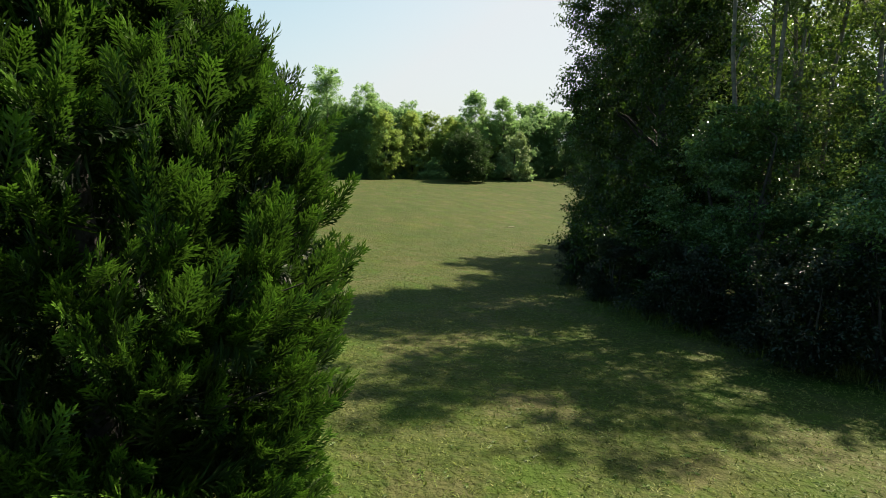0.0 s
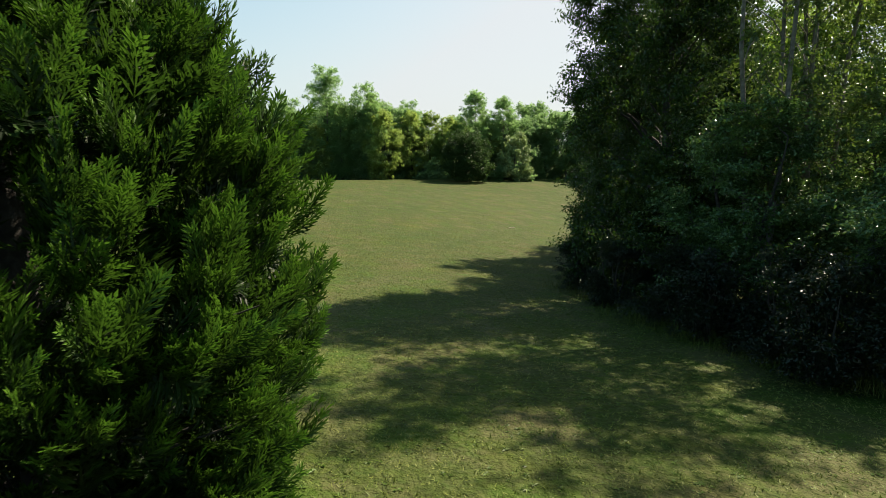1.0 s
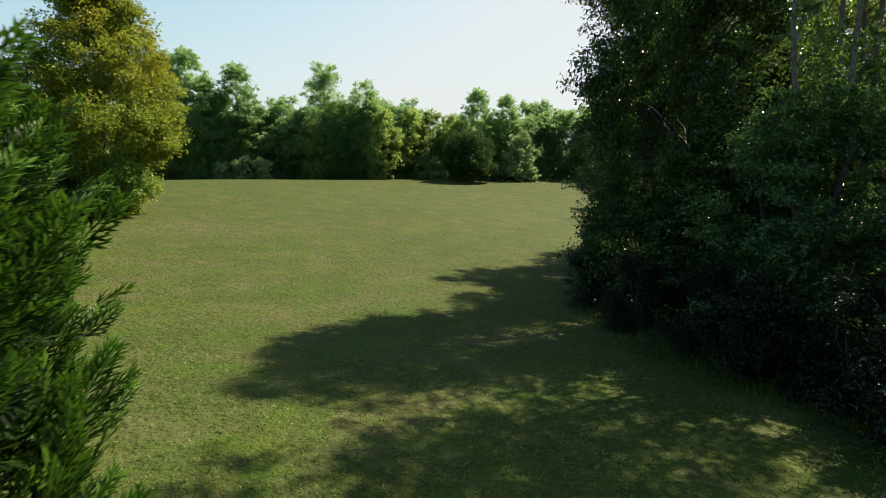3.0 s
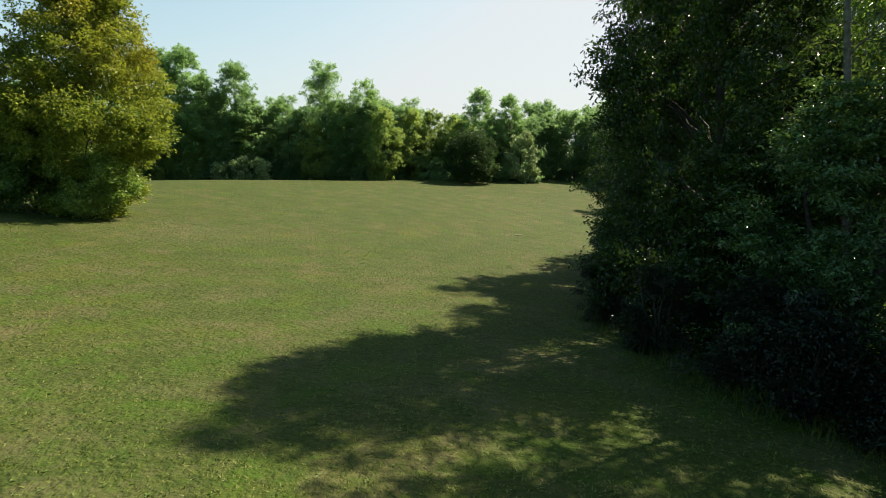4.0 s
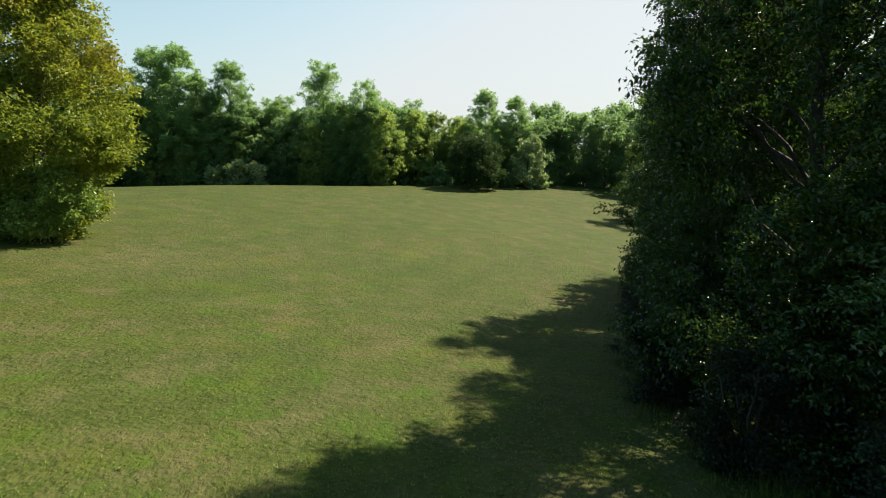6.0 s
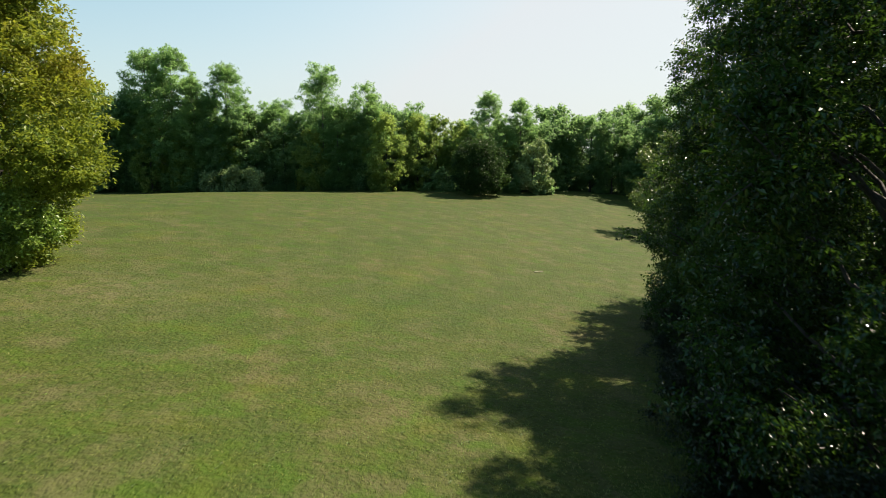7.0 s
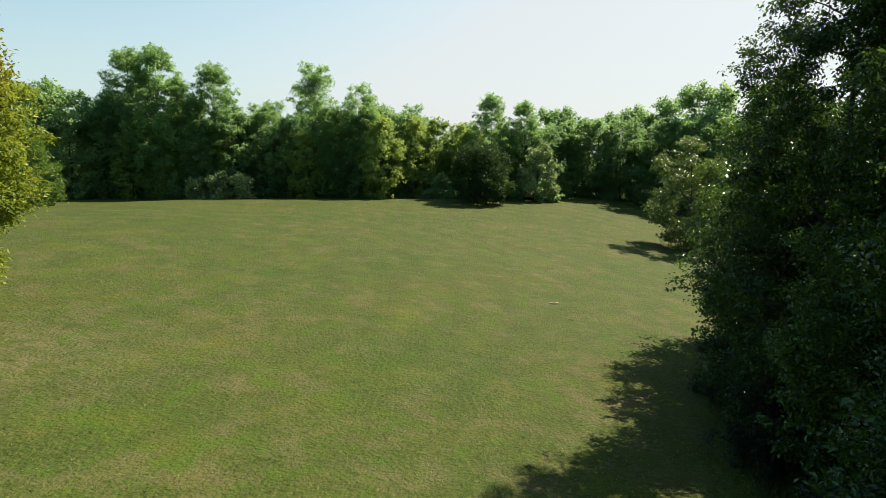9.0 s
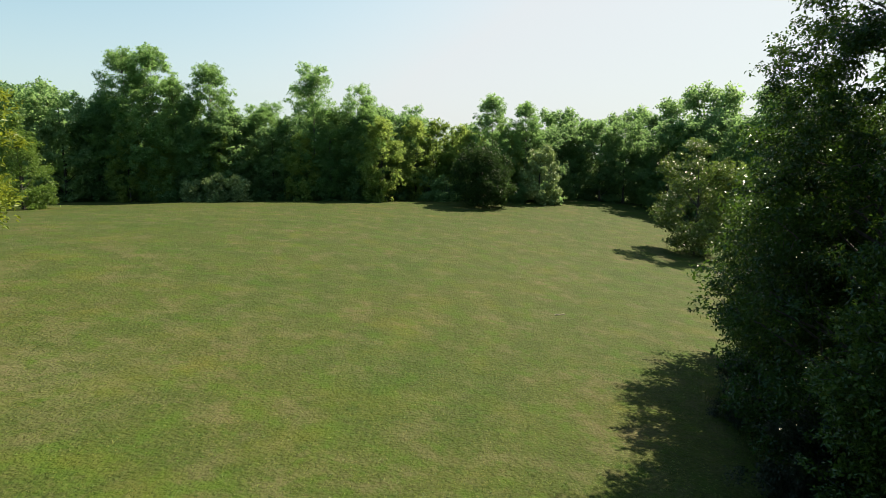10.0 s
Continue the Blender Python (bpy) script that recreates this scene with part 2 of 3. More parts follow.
def mesh_of(name, verts, faces, mat, smooth=False):
    """A mesh from arrays of corners and of faces that all have as many sides."""
    verts, faces = np.asarray(verts, np.float32), np.asarray(faces, np.int32)
    me = bpy.data.meshes.new(name)
    me.vertices.add(len(verts))
    me.vertices.foreach_set("co", verts.ravel())
    n, k = faces.shape
    me.loops.add(n * k)
    me.loops.foreach_set("vertex_index", faces.ravel())
    me.polygons.add(n)
    me.polygons.foreach_set("loop_start", np.arange(0, n * k, k, dtype=np.int32))
    me.polygons.foreach_set("use_smooth", np.full(n, smooth))
    me.update(calc_edges=True)
    me.materials.append(mat)
    return me


def part(name, me, parent=None, label=""):
    ob = new(name, me)
    ob.parent = parent
    return tagged(ob, label)


def ticks(inner, step, reach):
    a = list(np.arange(inner[0], inner[1] + 1e-6, step))
    lo, hi, d = a[0], a[-1], step
    while hi < reach:
        d *= 1.35
        lo, hi = lo - d, hi + d
        a = [lo] + a + [hi]
    return np.array(a)


gx, gy = ticks((-45, 40), 0.5, 2600), ticks((-6, 125), 0.5, 2600)
GX, GY = np.meshgrid(gx, gy)
GZ = ground_z(GX, GY)
rows_n, cols_n = GX.shape
idx = np.arange(rows_n * cols_n).reshape(rows_n, cols_n)
quads = np.stack([idx[:-1, :-1], idx[:-1, 1:], idx[1:, 1:], idx[1:, :-1]], -1).reshape(-1, 4)
ground = part("ground", mesh_of("ground", np.stack([GX, GY, GZ], -1).reshape(-1, 3), quads, GROUND, True))
tagged(ground, "gently rolling mown meadow with dry straw-coloured patches", "ground", kind="structure")


# ---- building trees ----
def unit(v):
    return v / np.maximum(np.linalg.norm(v, axis=-1, keepdims=True), 1e-9)


def leaf_arrays(P, D, N, L, W, fold=0.10):
    """One folded diamond leaf at every P."""
    D = unit(D)
    S = unit(np.cross(D, N))
    N = np.cross(S, D)
    L, W = L[:, None], W[:, None]
    mid = P + D * L * 0.42 + N * L * fold
    V = np.stack([P, mid + S * W * 0.5, P + D * L - N * L * fold * 0.6, mid - S * W * 0.5], 1).reshape(-1, 3)
    F = np.arange(len(P) * 4).reshape(-1, 4)
    return V, F


def tube(path, radii, sides=6):
    """A tapered tube along a path."""
    path = np.asarray(path, float)
    t = unit(np.gradient(path, axis=0))
    ref = np.where(np.abs(t[:, 2:3]) > 0.9, [[1.0, 0, 0]], [[0, 0, 1.0]])
    a = unit(np.cross(t, ref))
    b = np.cross(t, a)
    ang = np.linspace(0, 2 * np.pi, sides, endpoint=False)
    V = path[:, None] + np.asarray(radii)[:, None, None] * (np.cos(ang)[None, :, None] * a[:, None] + np.sin(ang)[None, :, None] * b[:, None])
    n = len(path)
    i = np.arange(n * sides).reshape(n, sides)
    j = np.roll(i, -1, 1)
    F = np.stack([i[:-1], j[:-1], j[1:], i[1:]], -1).reshape(-1, 4)
    return V.reshape(-1, 3), F


def joined(pieces):
    V, F, k = [], [], 0
    for v, f in pieces:
        V.append(v)
        F.append(f + k)
        k += len(v)
    return np.concatenate(V), np.concatenate(F)


def bent(rng, a, b, n, wander):
    s = np.linspace(0, 1, n)[:, None]
    p = np.asarray(a) * (1 - s) + np.asarray(b) * s
    wob = np.cumsum(rng.normal(0, wander, (n, 3)), 0)
    return p + (wob - wob[-1:] * s) * np.sin(np.pi * s) + np.array([0, 0, 1]) * np.sin(np.pi * s) * wander


def tree(name, seed, height, radius, foot, profile, clumps, per, leaf, clump_r, mat, bark=BARK, trunk_r=0.2, limbs=22, twigs=60,
         boughs=40, bough_r=1.2, limb_parts=0, lobes=16, droop=0.35, slim=0.5, inner=0.3, stems=1, lobe_depth=0.32, lean=0.0, order=0.5, sprigs=0, sprig=1.2, flat=0.38, rise=0.8, thick=0.27):
    """A broadleaved tree, its base at the origin: trunk with limbs, and a crown of leaf clumps with an uneven outline.
    profile: (share of the crown's height, share of the radius)."""
    rng = np.random.default_rng(seed)
    pu, pr = zip(*profile)
    la, lu = rng.uniform(0, 2 * np.pi, lobes), rng.uniform(0, 1, lobes)
    amp = rng.uniform(0.5, 1.0, lobes)

    def reach(az, u):
        d = np.abs((az[:, None] - la + np.pi) % (2 * np.pi) - np.pi)
        bump = (amp * np.exp(-(d / 0.6) ** 2 - ((u[:, None] - lu) / 0.13) ** 2)).max(1)
        return radius * np.interp(u, pu, pr) * (1 - lobe_depth + lobe_depth * 1.25 * bump)

    u = rng.uniform(0, 1, boughs * 6)
    keep = rng.uniform(0, 1, len(u)) < np.interp(u, pu, pr) ** 0.8 + 0.1
    u = u[keep][:boughs]
    az = rng.uniform(0, 2 * np.pi, len(u))
    br = bough_r * rng.uniform(0.65, 1.35, len(u))
    rad = np.maximum(reach(az, u) - 0.75 * br, 0.05 * radius) * np.sqrt(rng.uniform(inner, 1.0, len(u)))
    B = np.stack([rad * np.cos(az) + lean * u * height, rad * np.sin(az), foot + u * (height - foot - 0.6 * bough_r)], -1)
    level = np.stack([lean * u * height, 0 * u, np.maximum(B[:, 2] - rise * rad * rng.uniform(0.3, 1.9, len(u)), 0.1)], -1)
    way = unit(B - level + np.array([1e-6, 0, 0]))                 # each bough's own direction
    across = unit(np.cross(way, np.array([0, 0, 1.0])) + 1e-6)
    over = np.cross(across, way)
    pick = rng.choice(len(u), clumps, p=br ** 2 / (br ** 2).sum())
    along = rng.uniform(-1.0, 1.0, clumps)
    wide = np.clip(rng.normal(0, 0.55, clumps), -1.3, 1.3) * (1 - 0.4 * along)
    lift = rng.normal(0, thick, clumps) - 0.2 * wide ** 2 - 0.1 * np.maximum(along, 0) ** 2
    bw = br[pick][:, None]
    C = B[pick] + bw * (way[pick] * (1.15 * along)[:, None] + across[pick] * wide[:, None] + over[pick] * lift[:, None])
    top_out = np.maximum(reach(np.arctan2(C[:, 1], C[:, 0] - lean * C[:, 2]), np.clip((C[:, 2] - foot) / (height - foot), 0, 1)) * 1.06, 0.1)
    flat_r = np.hypot(C[:, 0] - lean * C[:, 2], C[:, 1])
    pull = np.minimum(1.0, top_out / np.maximum(flat_r, 1e-6))
    C[:, 0] = (C[:, 0] - lean * C[:, 2]) * pull + lean * C[:, 2]
    C[:, 1] *= pull
    shell = unit(over[pick] + 0.35 * way[pick] + rng.normal(0, 0.25, (clumps, 3)))
    size = clump_r * rng.uniform(0.55, 1.35, clumps)
    n = clumps * per
    off = np.clip(rng.normal(0, 1, (n, 3)), -1.7, 1.7) * np.array([0.55, 0.55, flat])
    P = np.repeat(C, per, 0) + off * np.repeat(size, per)[:, None]
    P[:, 2] = np.maximum(P[:, 2], 0.04)
    out = unit(P * np.array([1, 1, 0]) + 1e-6)
    N = unit(np.repeat(shell, per, 0) * order + off * 0.3 + rng.normal(0, 0.5, (n, 3)))
    D = out * 0.35 + rng.normal(0, 0.7, (n, 3)) + np.array([0, 0, -droop])
    D = D - (D * N).sum(1, keepdims=True) * N * 0.85
    L = leaf * rng.uniform(0.6, 1.3, n)
    W = L * slim * rng.uniform(0.8, 1.2, n)
    wood, arms = [], []
    for i in rng.permutation(len(B))[:sprigs]:          # leafy shoots that stand out of the crown
        way = unit(unit(B[i] * np.array([1, 1, 0]) + 1e-6) + rng.normal(0, 0.45, 3) + np.array([0, 0, 0.25 - 0.5 * droop]))
        a = B[i] + way * br[i] * 0.5
        b = B[i] + way * (br[i] + sprig * rng.uniform(0.25, 0.8)) - np.array([0, 0, 0.25 * droop * sprig])
        if b[2] < 0.15:
            continue
        line = bent(rng, a, b, 7, 0.03 * sprig)
        wood.append(tube(line, trunk_r * 0.07 * np.linspace(1, 0.3, 7), 3))
        m = 34
        at = np.sort(rng.uniform(0.1, 1, m)) * 6
        p = np.stack([np.interp(at, np.arange(7), line[:, j]) for j in range(3)], -1)
        d = way + np.cross(way, rng.normal(0, 1, (m, 3))) * 1.3 + np.array([0, 0, -0.5 * droop])
        P, D = np.concatenate([P, p]), np.concatenate([D, d])
        N = np.concatenate([N, unit(rng.normal(0, 0.5, (m, 3)) + np.array([0, 0, 1.0]))])
        ll = leaf * rng.uniform(0.7, 1.25, m)
        L, W = np.concatenate([L, ll]), np.concatenate([W, ll * slim])
    crown_me = mesh_of("crown", *leaf_arrays(P, D, N, L, W), mat)

    top = foot + 0.88 * (height - foot)
    spines = []
    for s in range(stems):
        a = 2 * np.pi * s / max(stems, 1) + rng.uniform(0, 1)
        k = 0.0 if stems == 1 else 1.0
        foot_at = np.array([np.cos(a) * trunk_r * 1.2 * k, np.sin(a) * trunk_r * 1.2 * k, -0.25])
        head = np.array([np.cos(a) * radius * 0.35 * k + lean * height * 0.9, np.sin(a) * radius * 0.35 * k, top * rng.uniform(0.85, 1.0)])
        sp = bent(rng, foot_at, head, 11, radius * 0.02)
        spines.append(sp)
        rr = trunk_r * np.linspace(1, 0.12, 11) ** 0.9
        rr[0] *= 1.45
        wood.append(tube(sp, rr, 8))
    ends = [(B[i], rad[i], i) for i in rng.permutation(len(B))[:limbs]]
    for q, (c, far, i) in enumerate(ends):
        sp = spines[q % stems]
        z = np.clip(c[2] - 0.55 * far - 0.3, 0.25, top * 0.95)
        at = np.array([np.interp(z, sp[:, 2], sp[:, j]) for j in range(3)])
        r0 = trunk_r * 0.3 * (1 - 0.6 * z / height)
        (arms if q < limb_parts else wood).append(tube(bent(rng, at, c, 6, far * 0.05 + 0.02), r0 * np.linspace(1, 0.25, 6), 5))
    for i in rng.permutation(clumps)[:twigs]:
        wood.append(tube(bent(rng, B[pick[i]], C[i], 4, 0.06), trunk_r * 0.09 * np.linspace(1, 0.3, 4), 3))
    base = new(name)
    part("trunk", mesh_of("trunk", *joined(wood), bark, True), base)
    for v, f in arms:
        part("limb", mesh_of("limb", v, f, bark, True), base)
    part("crown", crown_me, base)
    return base


def place(proto, x, y, turn=0.0, size=1.0, tall=1.0, sink=0.06, label="", category="tree", group=""):
    z = float(ground_z(x, y)) - sink
    was = proto.matrix_basis.to_scale()
    ob = copy_thing(proto, pose(x, y, z, 0, 0, turn) @ Matrix.Diagonal((size / was.x, size / was.y, size * tall / was.z, 1)))
    return tagged(ob, label, category, group)


def settle(proto, x, y, turn=0.0, size=1.0, tall=1.0, sink=0.06, label="", category="tree", group=""):
    """Puts the first one of its kind itself."""
    proto.matrix_basis = pose(x, y, float(ground_z(x, y)) - sink, 0, 0, turn) @ Matrix.Diagonal((size, size, size * tall, 1))
    return tagged(proto, label, category, group)


# ---- the cypress beside the start ----
def spray_template():
    P, D, L, W, T = [], [], [], [], []

    def blade(p, ang, ln, w, lift, tip):
        P.append((p[0], p[1], p[2]))
        D.append((math.cos(ang), math.sin(ang), lift))
        L.append(ln)
        W.append(w)
        T.append(tip)

    blade((0, 0, 0), 0, 1.0, 0.035, 0, 0.4)
    for i in range(6):
        s = 0.04 + i * 0.155
        for side in (-1, 1):
            ang = side * radians(34 - 12 * s)
            ln = 0.34 * (1 - s) + 0.17
            lift = 0.16 * math.sin(i * 2.4 + side)
            blade((s, 0, 0), ang, ln, 0.06, lift, s)
            for f, turn in ((0.25, 24), (0.45, -22), (0.7, 18)):
                q = (s + math.cos(ang) * ln * f, math.sin(ang) * ln * f, lift * ln * f)
                blade(q, ang + radians(turn), 0.13 + 0.14 * (1 - f) * ln * 2, 0.05, lift + 0.1, min(1.0, s * 0.7 + f * 0.45))
    blade((0.88, 0, 0), 0.3, 0.16, 0.045, 0.1, 1)
    blade((0.88, 0, 0), -0.3, 0.16, 0.045, 0.1, 1)
    P, D, L, W, T = map(np.array, (P, D, L, W, T))
    N = np.tile([0.0, 0.0, 1.0], (len(P), 1))
    V, F = leaf_arrays(P, D, N, L, W, 0.05)
    return V, F, np.repeat(T, 4)


def cypress():
    rng = np.random.default_rng(5)
    H = 8.7
    zs, rs = (0.0, 0.6, 1.2, 1.9, 2.8, 3.4, 4.3, 5.4, 6.4, 7.4, 8.7), (1.75, 1.95, 2.08, 2.28, 2.4, 2.32, 2.06, 1.5, 1.05, 0.6, 0.06)
    TV, TF, TT = spray_template()
    plumes = 680
    u = rng.uniform(0, 1, plumes * 3)
    z = 0.15 + u * (H - 0.2)
    r = np.interp(z, zs, rs)
    z = z[rng.uniform(0, 2.4, len(z)) < r + 0.25][:plumes]
    r = np.interp(z, zs, rs)
    az = rng.uniform(0, 2 * np.pi, len(z))
    end = r * np.where(rng.uniform(0, 1, len(z)) < 0.25, rng.uniform(0.55, 0.8, len(z)), rng.uniform(0.84, 1.08, len(z)))
    rise = np.interp(z, (0, 3, 8.2), (0.55, 1.1, 2.2)) * rng.uniform(0.7, 1.3, len(z))
    per = 10
    out = np.stack([np.cos(az), np.sin(az), np.zeros_like(az)], -1)
    axis = unit(out + np.array([0, 0, 1]) * rise[:, None])
    head = out * end[:, None]
    head[:, 2] = z
    k = len(z) * per
    A = np.repeat(axis, per, 0)
    back = rng.uniform(0.0, 1.0, k) ** 0.8 * 0.55
    P = np.repeat(head, per, 0) - A * back[:, None]
    side = rng.normal(0, 1, (k, 3))
    side = unit(side - (side * A).sum(1, keepdims=True) * A)
    spread = np.where(rng.uniform(0, 1, k) < 0.25, 0.15, rng.uniform(0.3, 0.7, k))[:, None]
    D = unit(A + side * spread + np.array([0, 0, 0.25]))
    P += side * 0.07
    N = unit(np.cross(D, rng.normal(0, 1, (k, 3))))
    S = np.cross(N, D)
    ln = rng.uniform(0.26, 0.46, k)
    V = P[:, None] + ln[:, None, None] * (TV[None, :, 0, None] * D[:, None] + TV[None, :, 1, None] * S[:, None] + (TV[None, :, 2, None] - 0.1 * TV[None, :, 0, None] ** 2) * N[:, None])
    F = (TF[None] + (np.arange(k) * len(TV))[:, None, None]).reshape(-1, 4)
    V = V.reshape(-1, 3)
    deep = 2400                                       # inner sprays with tip 0: shade inside the crown put into their colour
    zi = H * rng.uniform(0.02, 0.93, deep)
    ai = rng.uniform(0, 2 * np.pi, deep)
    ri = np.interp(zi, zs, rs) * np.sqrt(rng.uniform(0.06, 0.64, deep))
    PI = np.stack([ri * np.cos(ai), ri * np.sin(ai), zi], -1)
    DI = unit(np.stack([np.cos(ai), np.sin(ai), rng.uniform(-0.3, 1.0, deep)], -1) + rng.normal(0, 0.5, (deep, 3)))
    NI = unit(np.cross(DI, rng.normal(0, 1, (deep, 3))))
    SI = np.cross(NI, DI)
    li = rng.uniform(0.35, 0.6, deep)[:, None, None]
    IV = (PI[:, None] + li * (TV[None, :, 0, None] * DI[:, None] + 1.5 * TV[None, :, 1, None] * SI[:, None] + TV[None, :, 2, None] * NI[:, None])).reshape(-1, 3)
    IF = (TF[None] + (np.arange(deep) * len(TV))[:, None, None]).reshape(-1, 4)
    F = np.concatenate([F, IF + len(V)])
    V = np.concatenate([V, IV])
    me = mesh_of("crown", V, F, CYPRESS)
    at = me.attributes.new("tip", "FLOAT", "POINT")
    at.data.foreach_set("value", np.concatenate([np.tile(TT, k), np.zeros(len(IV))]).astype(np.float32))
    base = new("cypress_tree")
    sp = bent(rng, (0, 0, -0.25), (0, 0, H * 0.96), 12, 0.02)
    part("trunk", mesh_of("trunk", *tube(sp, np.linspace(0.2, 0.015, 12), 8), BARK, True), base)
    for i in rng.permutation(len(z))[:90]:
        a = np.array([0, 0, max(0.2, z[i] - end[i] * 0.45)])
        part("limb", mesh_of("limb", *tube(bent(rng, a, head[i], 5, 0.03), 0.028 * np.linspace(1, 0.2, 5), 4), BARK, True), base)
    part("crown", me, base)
    return base


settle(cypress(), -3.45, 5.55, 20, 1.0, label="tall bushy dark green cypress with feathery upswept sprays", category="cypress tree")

# ---- the thicket beside the path ----
EDGE = ((0, 0.7), (0.1, 0.92), (0.25, 1.0), (0.5, 0.9), (0.7, 0.78), (0.9, 0.55), (1, 0.3))
TALL = ((0, 0.35), (0.15, 0.6), (0.4, 1.0), (0.65, 0.9), (0.85, 0.6), (1, 0.15))
BUSH = ((0, 0.75), (0.25, 1.0), (0.6, 0.9), (0.85, 0.6), (1, 0.25))
ROUND = ((0, 0.5), (0.2, 0.9), (0.45, 1.0), (0.7, 0.85), (0.9, 0.5), (1, 0.15))

oak = tree("oak_tree", 11, 15.5, 4.9, 0.5, EDGE, 2200, 88, 0.127, 0.40, LEAF_DARK, trunk_r=0.24, limbs=60, twigs=200, boughs=170, bough_r=0.95, lobes=24, lobe_depth=0.18, inner=0.45, limb_parts=14, order=0.9, sprigs=70, sprig=0.8, flat=0.28)
sweetgum = tree("sweetgum_tree", 12, 15.5, 3.6, 2.4, TALL, 270, 56, 0.13, 0.34, LEAF_GUM, bark=BARK_PALE, trunk_r=0.10, limbs=36, twigs=140, stems=3, boughs=40, bough_r=0.85, lobe_depth=0.5, limb_parts=14, order=0.9, sprigs=60, sprig=1.4, flat=0.28)
dogwood = tree("dogwood_tree", 13, 7.5, 3.4, 0.3, BUSH, 700, 84, 0.11, 0.30, LEAF_DOG, trunk_r=0.12, limbs=26, twigs=110, stems=3, boughs=58, bough_r=0.72, limb_parts=14, order=0.9, sprigs=45, sprig=1.4, flat=0.28)
shrub = tree("shrub", 14, 3.0, 1.8, 0.05, BUSH, 210, 84, 0.085, 0.25, LEAF_SHADED_SHRUB, trunk_r=0.05, limbs=14, twigs=50, stems=4, boughs=16, bough_r=0.55, order=0.9, sprigs=26, sprig=0.8, flat=0.28)
shrub_light = tree("shrub", 15, 2.6, 1.6, 0.05, BUSH, 170, 66, 0.10, 0.26, LEAF_SHADED_SHRUB, trunk_r=0.045, limbs=12, twigs=40, stems=4, droop=0.6, boughs=13, bough_r=0.5, order=0.85, sprigs=22, sprig=0.8)

young_maple = tree("young_maple", 18, 8.6, 3.8, 0.3, BUSH, 700, 60, 0.15, 0.36, LEAF_DARK, trunk_r=0.11, limbs=24, twigs=80, stems=2, boughs=60, bough_r=0.9, limb_parts=10, order=0.9, sprigs=40, sprig=1.3, flat=0.28)
deep_oak = tree("oak_tree", 16, 15.5, 4.9, 0.5, EDGE, 800, 36, 0.25, 0.6, LEAF_DARK, trunk_r=0.24, limbs=24, twigs=0, boughs=80, bough_r=1.25)
deep_gum = tree("sweetgum_tree", 17, 15.5, 3.6, 1.6, TALL, 560, 36, 0.22, 0.55, LEAF_MID, bark=BARK_PALE, trunk_r=0.16, limbs=22, twigs=0, stems=2, boughs=50, bough_r=1.05)
G = "thicket trees"
OAK, GUM, DOG = "oak tree", "sweetgum tree", "dogwood tree"
settle(oak, 9.6, 25.2, 0, 1.04, 1.25, label="dense dark green oak branching down to the grass", category=OAK, group=G)
place(oak, 12.7, 38.2, 140, 1.0, 1.15, label="tall dark oak with glossy leaves at the meadow's edge", category=OAK, group=G)
settle(sweetgum, 10.3, 19.2, 30, 1.14, 1.2, label="slender pale-barked sweetgum with several stems", category=GUM, group=G)
place(sweetgum, 12.6, 20.3, 75, 1.15, 1.2, label="tall slender sweetgum behind shrubs at the thicket's edge", category=GUM, group=G)
place(sweetgum, 13.7, 17.7, 200, 1.12, 1.15, label="slender pale-barked sweetgum with several stems", category=GUM, group=G)
settle(dogwood, 9.6, 18.6, 0, label="low bushy dark green dogwood under taller trees", category=DOG, group=G)
settle(young_maple, 13.6, 43.4, 70, 1.0, 1.35, label="bushy green young maple with branches touching the grass", category="maple tree", group=G)
place(young_maple, 9.1, 21.7, 40, 0.8, 1.1, label="bushy dark green young maple before an oak", category="maple tree", group=G)
place(young_maple, 11.2, 33.2, 160, 0.9, 1.0, label="bushy dark green young maple under an oak", category="maple tree", group=G)
place(dogwood, 11.5, 13.4, 230, 0.95, label="low bushy dark green dogwood under taller trees", category=DOG, group=G)
place(oak, 12.9, 32.6, 250, 0.95, 1.2, label="dense dark green oak deep in the thicket", category=OAK, group=G)
settle(deep_oak, 20.0, 36.0, 90, label="dense dark green oak deep in the thicket", category=OAK, group=G)
for x, y, turn, s in ((18.5, 43.5, 200, 1.0), (17.0, 50.0, 20, 0.9)):
    place(deep_oak, x, y, turn, s, label="dense dark green oak deep in the thicket", category=OAK, group=G)
settle(deep_gum, 21.5, 26.5, 100, 1.0, label="slender leafy sweetgum deep in the thicket", category=GUM, group=G)
place(deep_gum, 18.8, 26.8, 230, 1.0, label="slender leafy sweetgum deep in the thicket", category=GUM, group=G)
place(deep_gum, 16.6, 27.6, 40, 0.95, label="slender leafy sweetgum deep in the thicket", category=GUM, group=G)
place(deep_gum, 25.0, 22.5, 150, 1.0, label="slender leafy sweetgum deep in the thicket", category=GUM, group=G)
for x, y, turn, s in ((13.4, 17.0, 75, 1.1), (16.5, 18.5, 20, 1.0), (16.0, 24.0, 110, 1.05), (21.0, 21.0, 310, 1.1), (17.0, 11.0, 60, 0.95)):
    place(dogwood, x, y, turn, s, label="low bushy dogwood deep in the thicket", category=DOG, group=G)
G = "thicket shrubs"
settle(shrub, 8.9, 15.2, 0, label="shade-darkened leafy shrub at the thicket's foot", category="shrub", group=G)
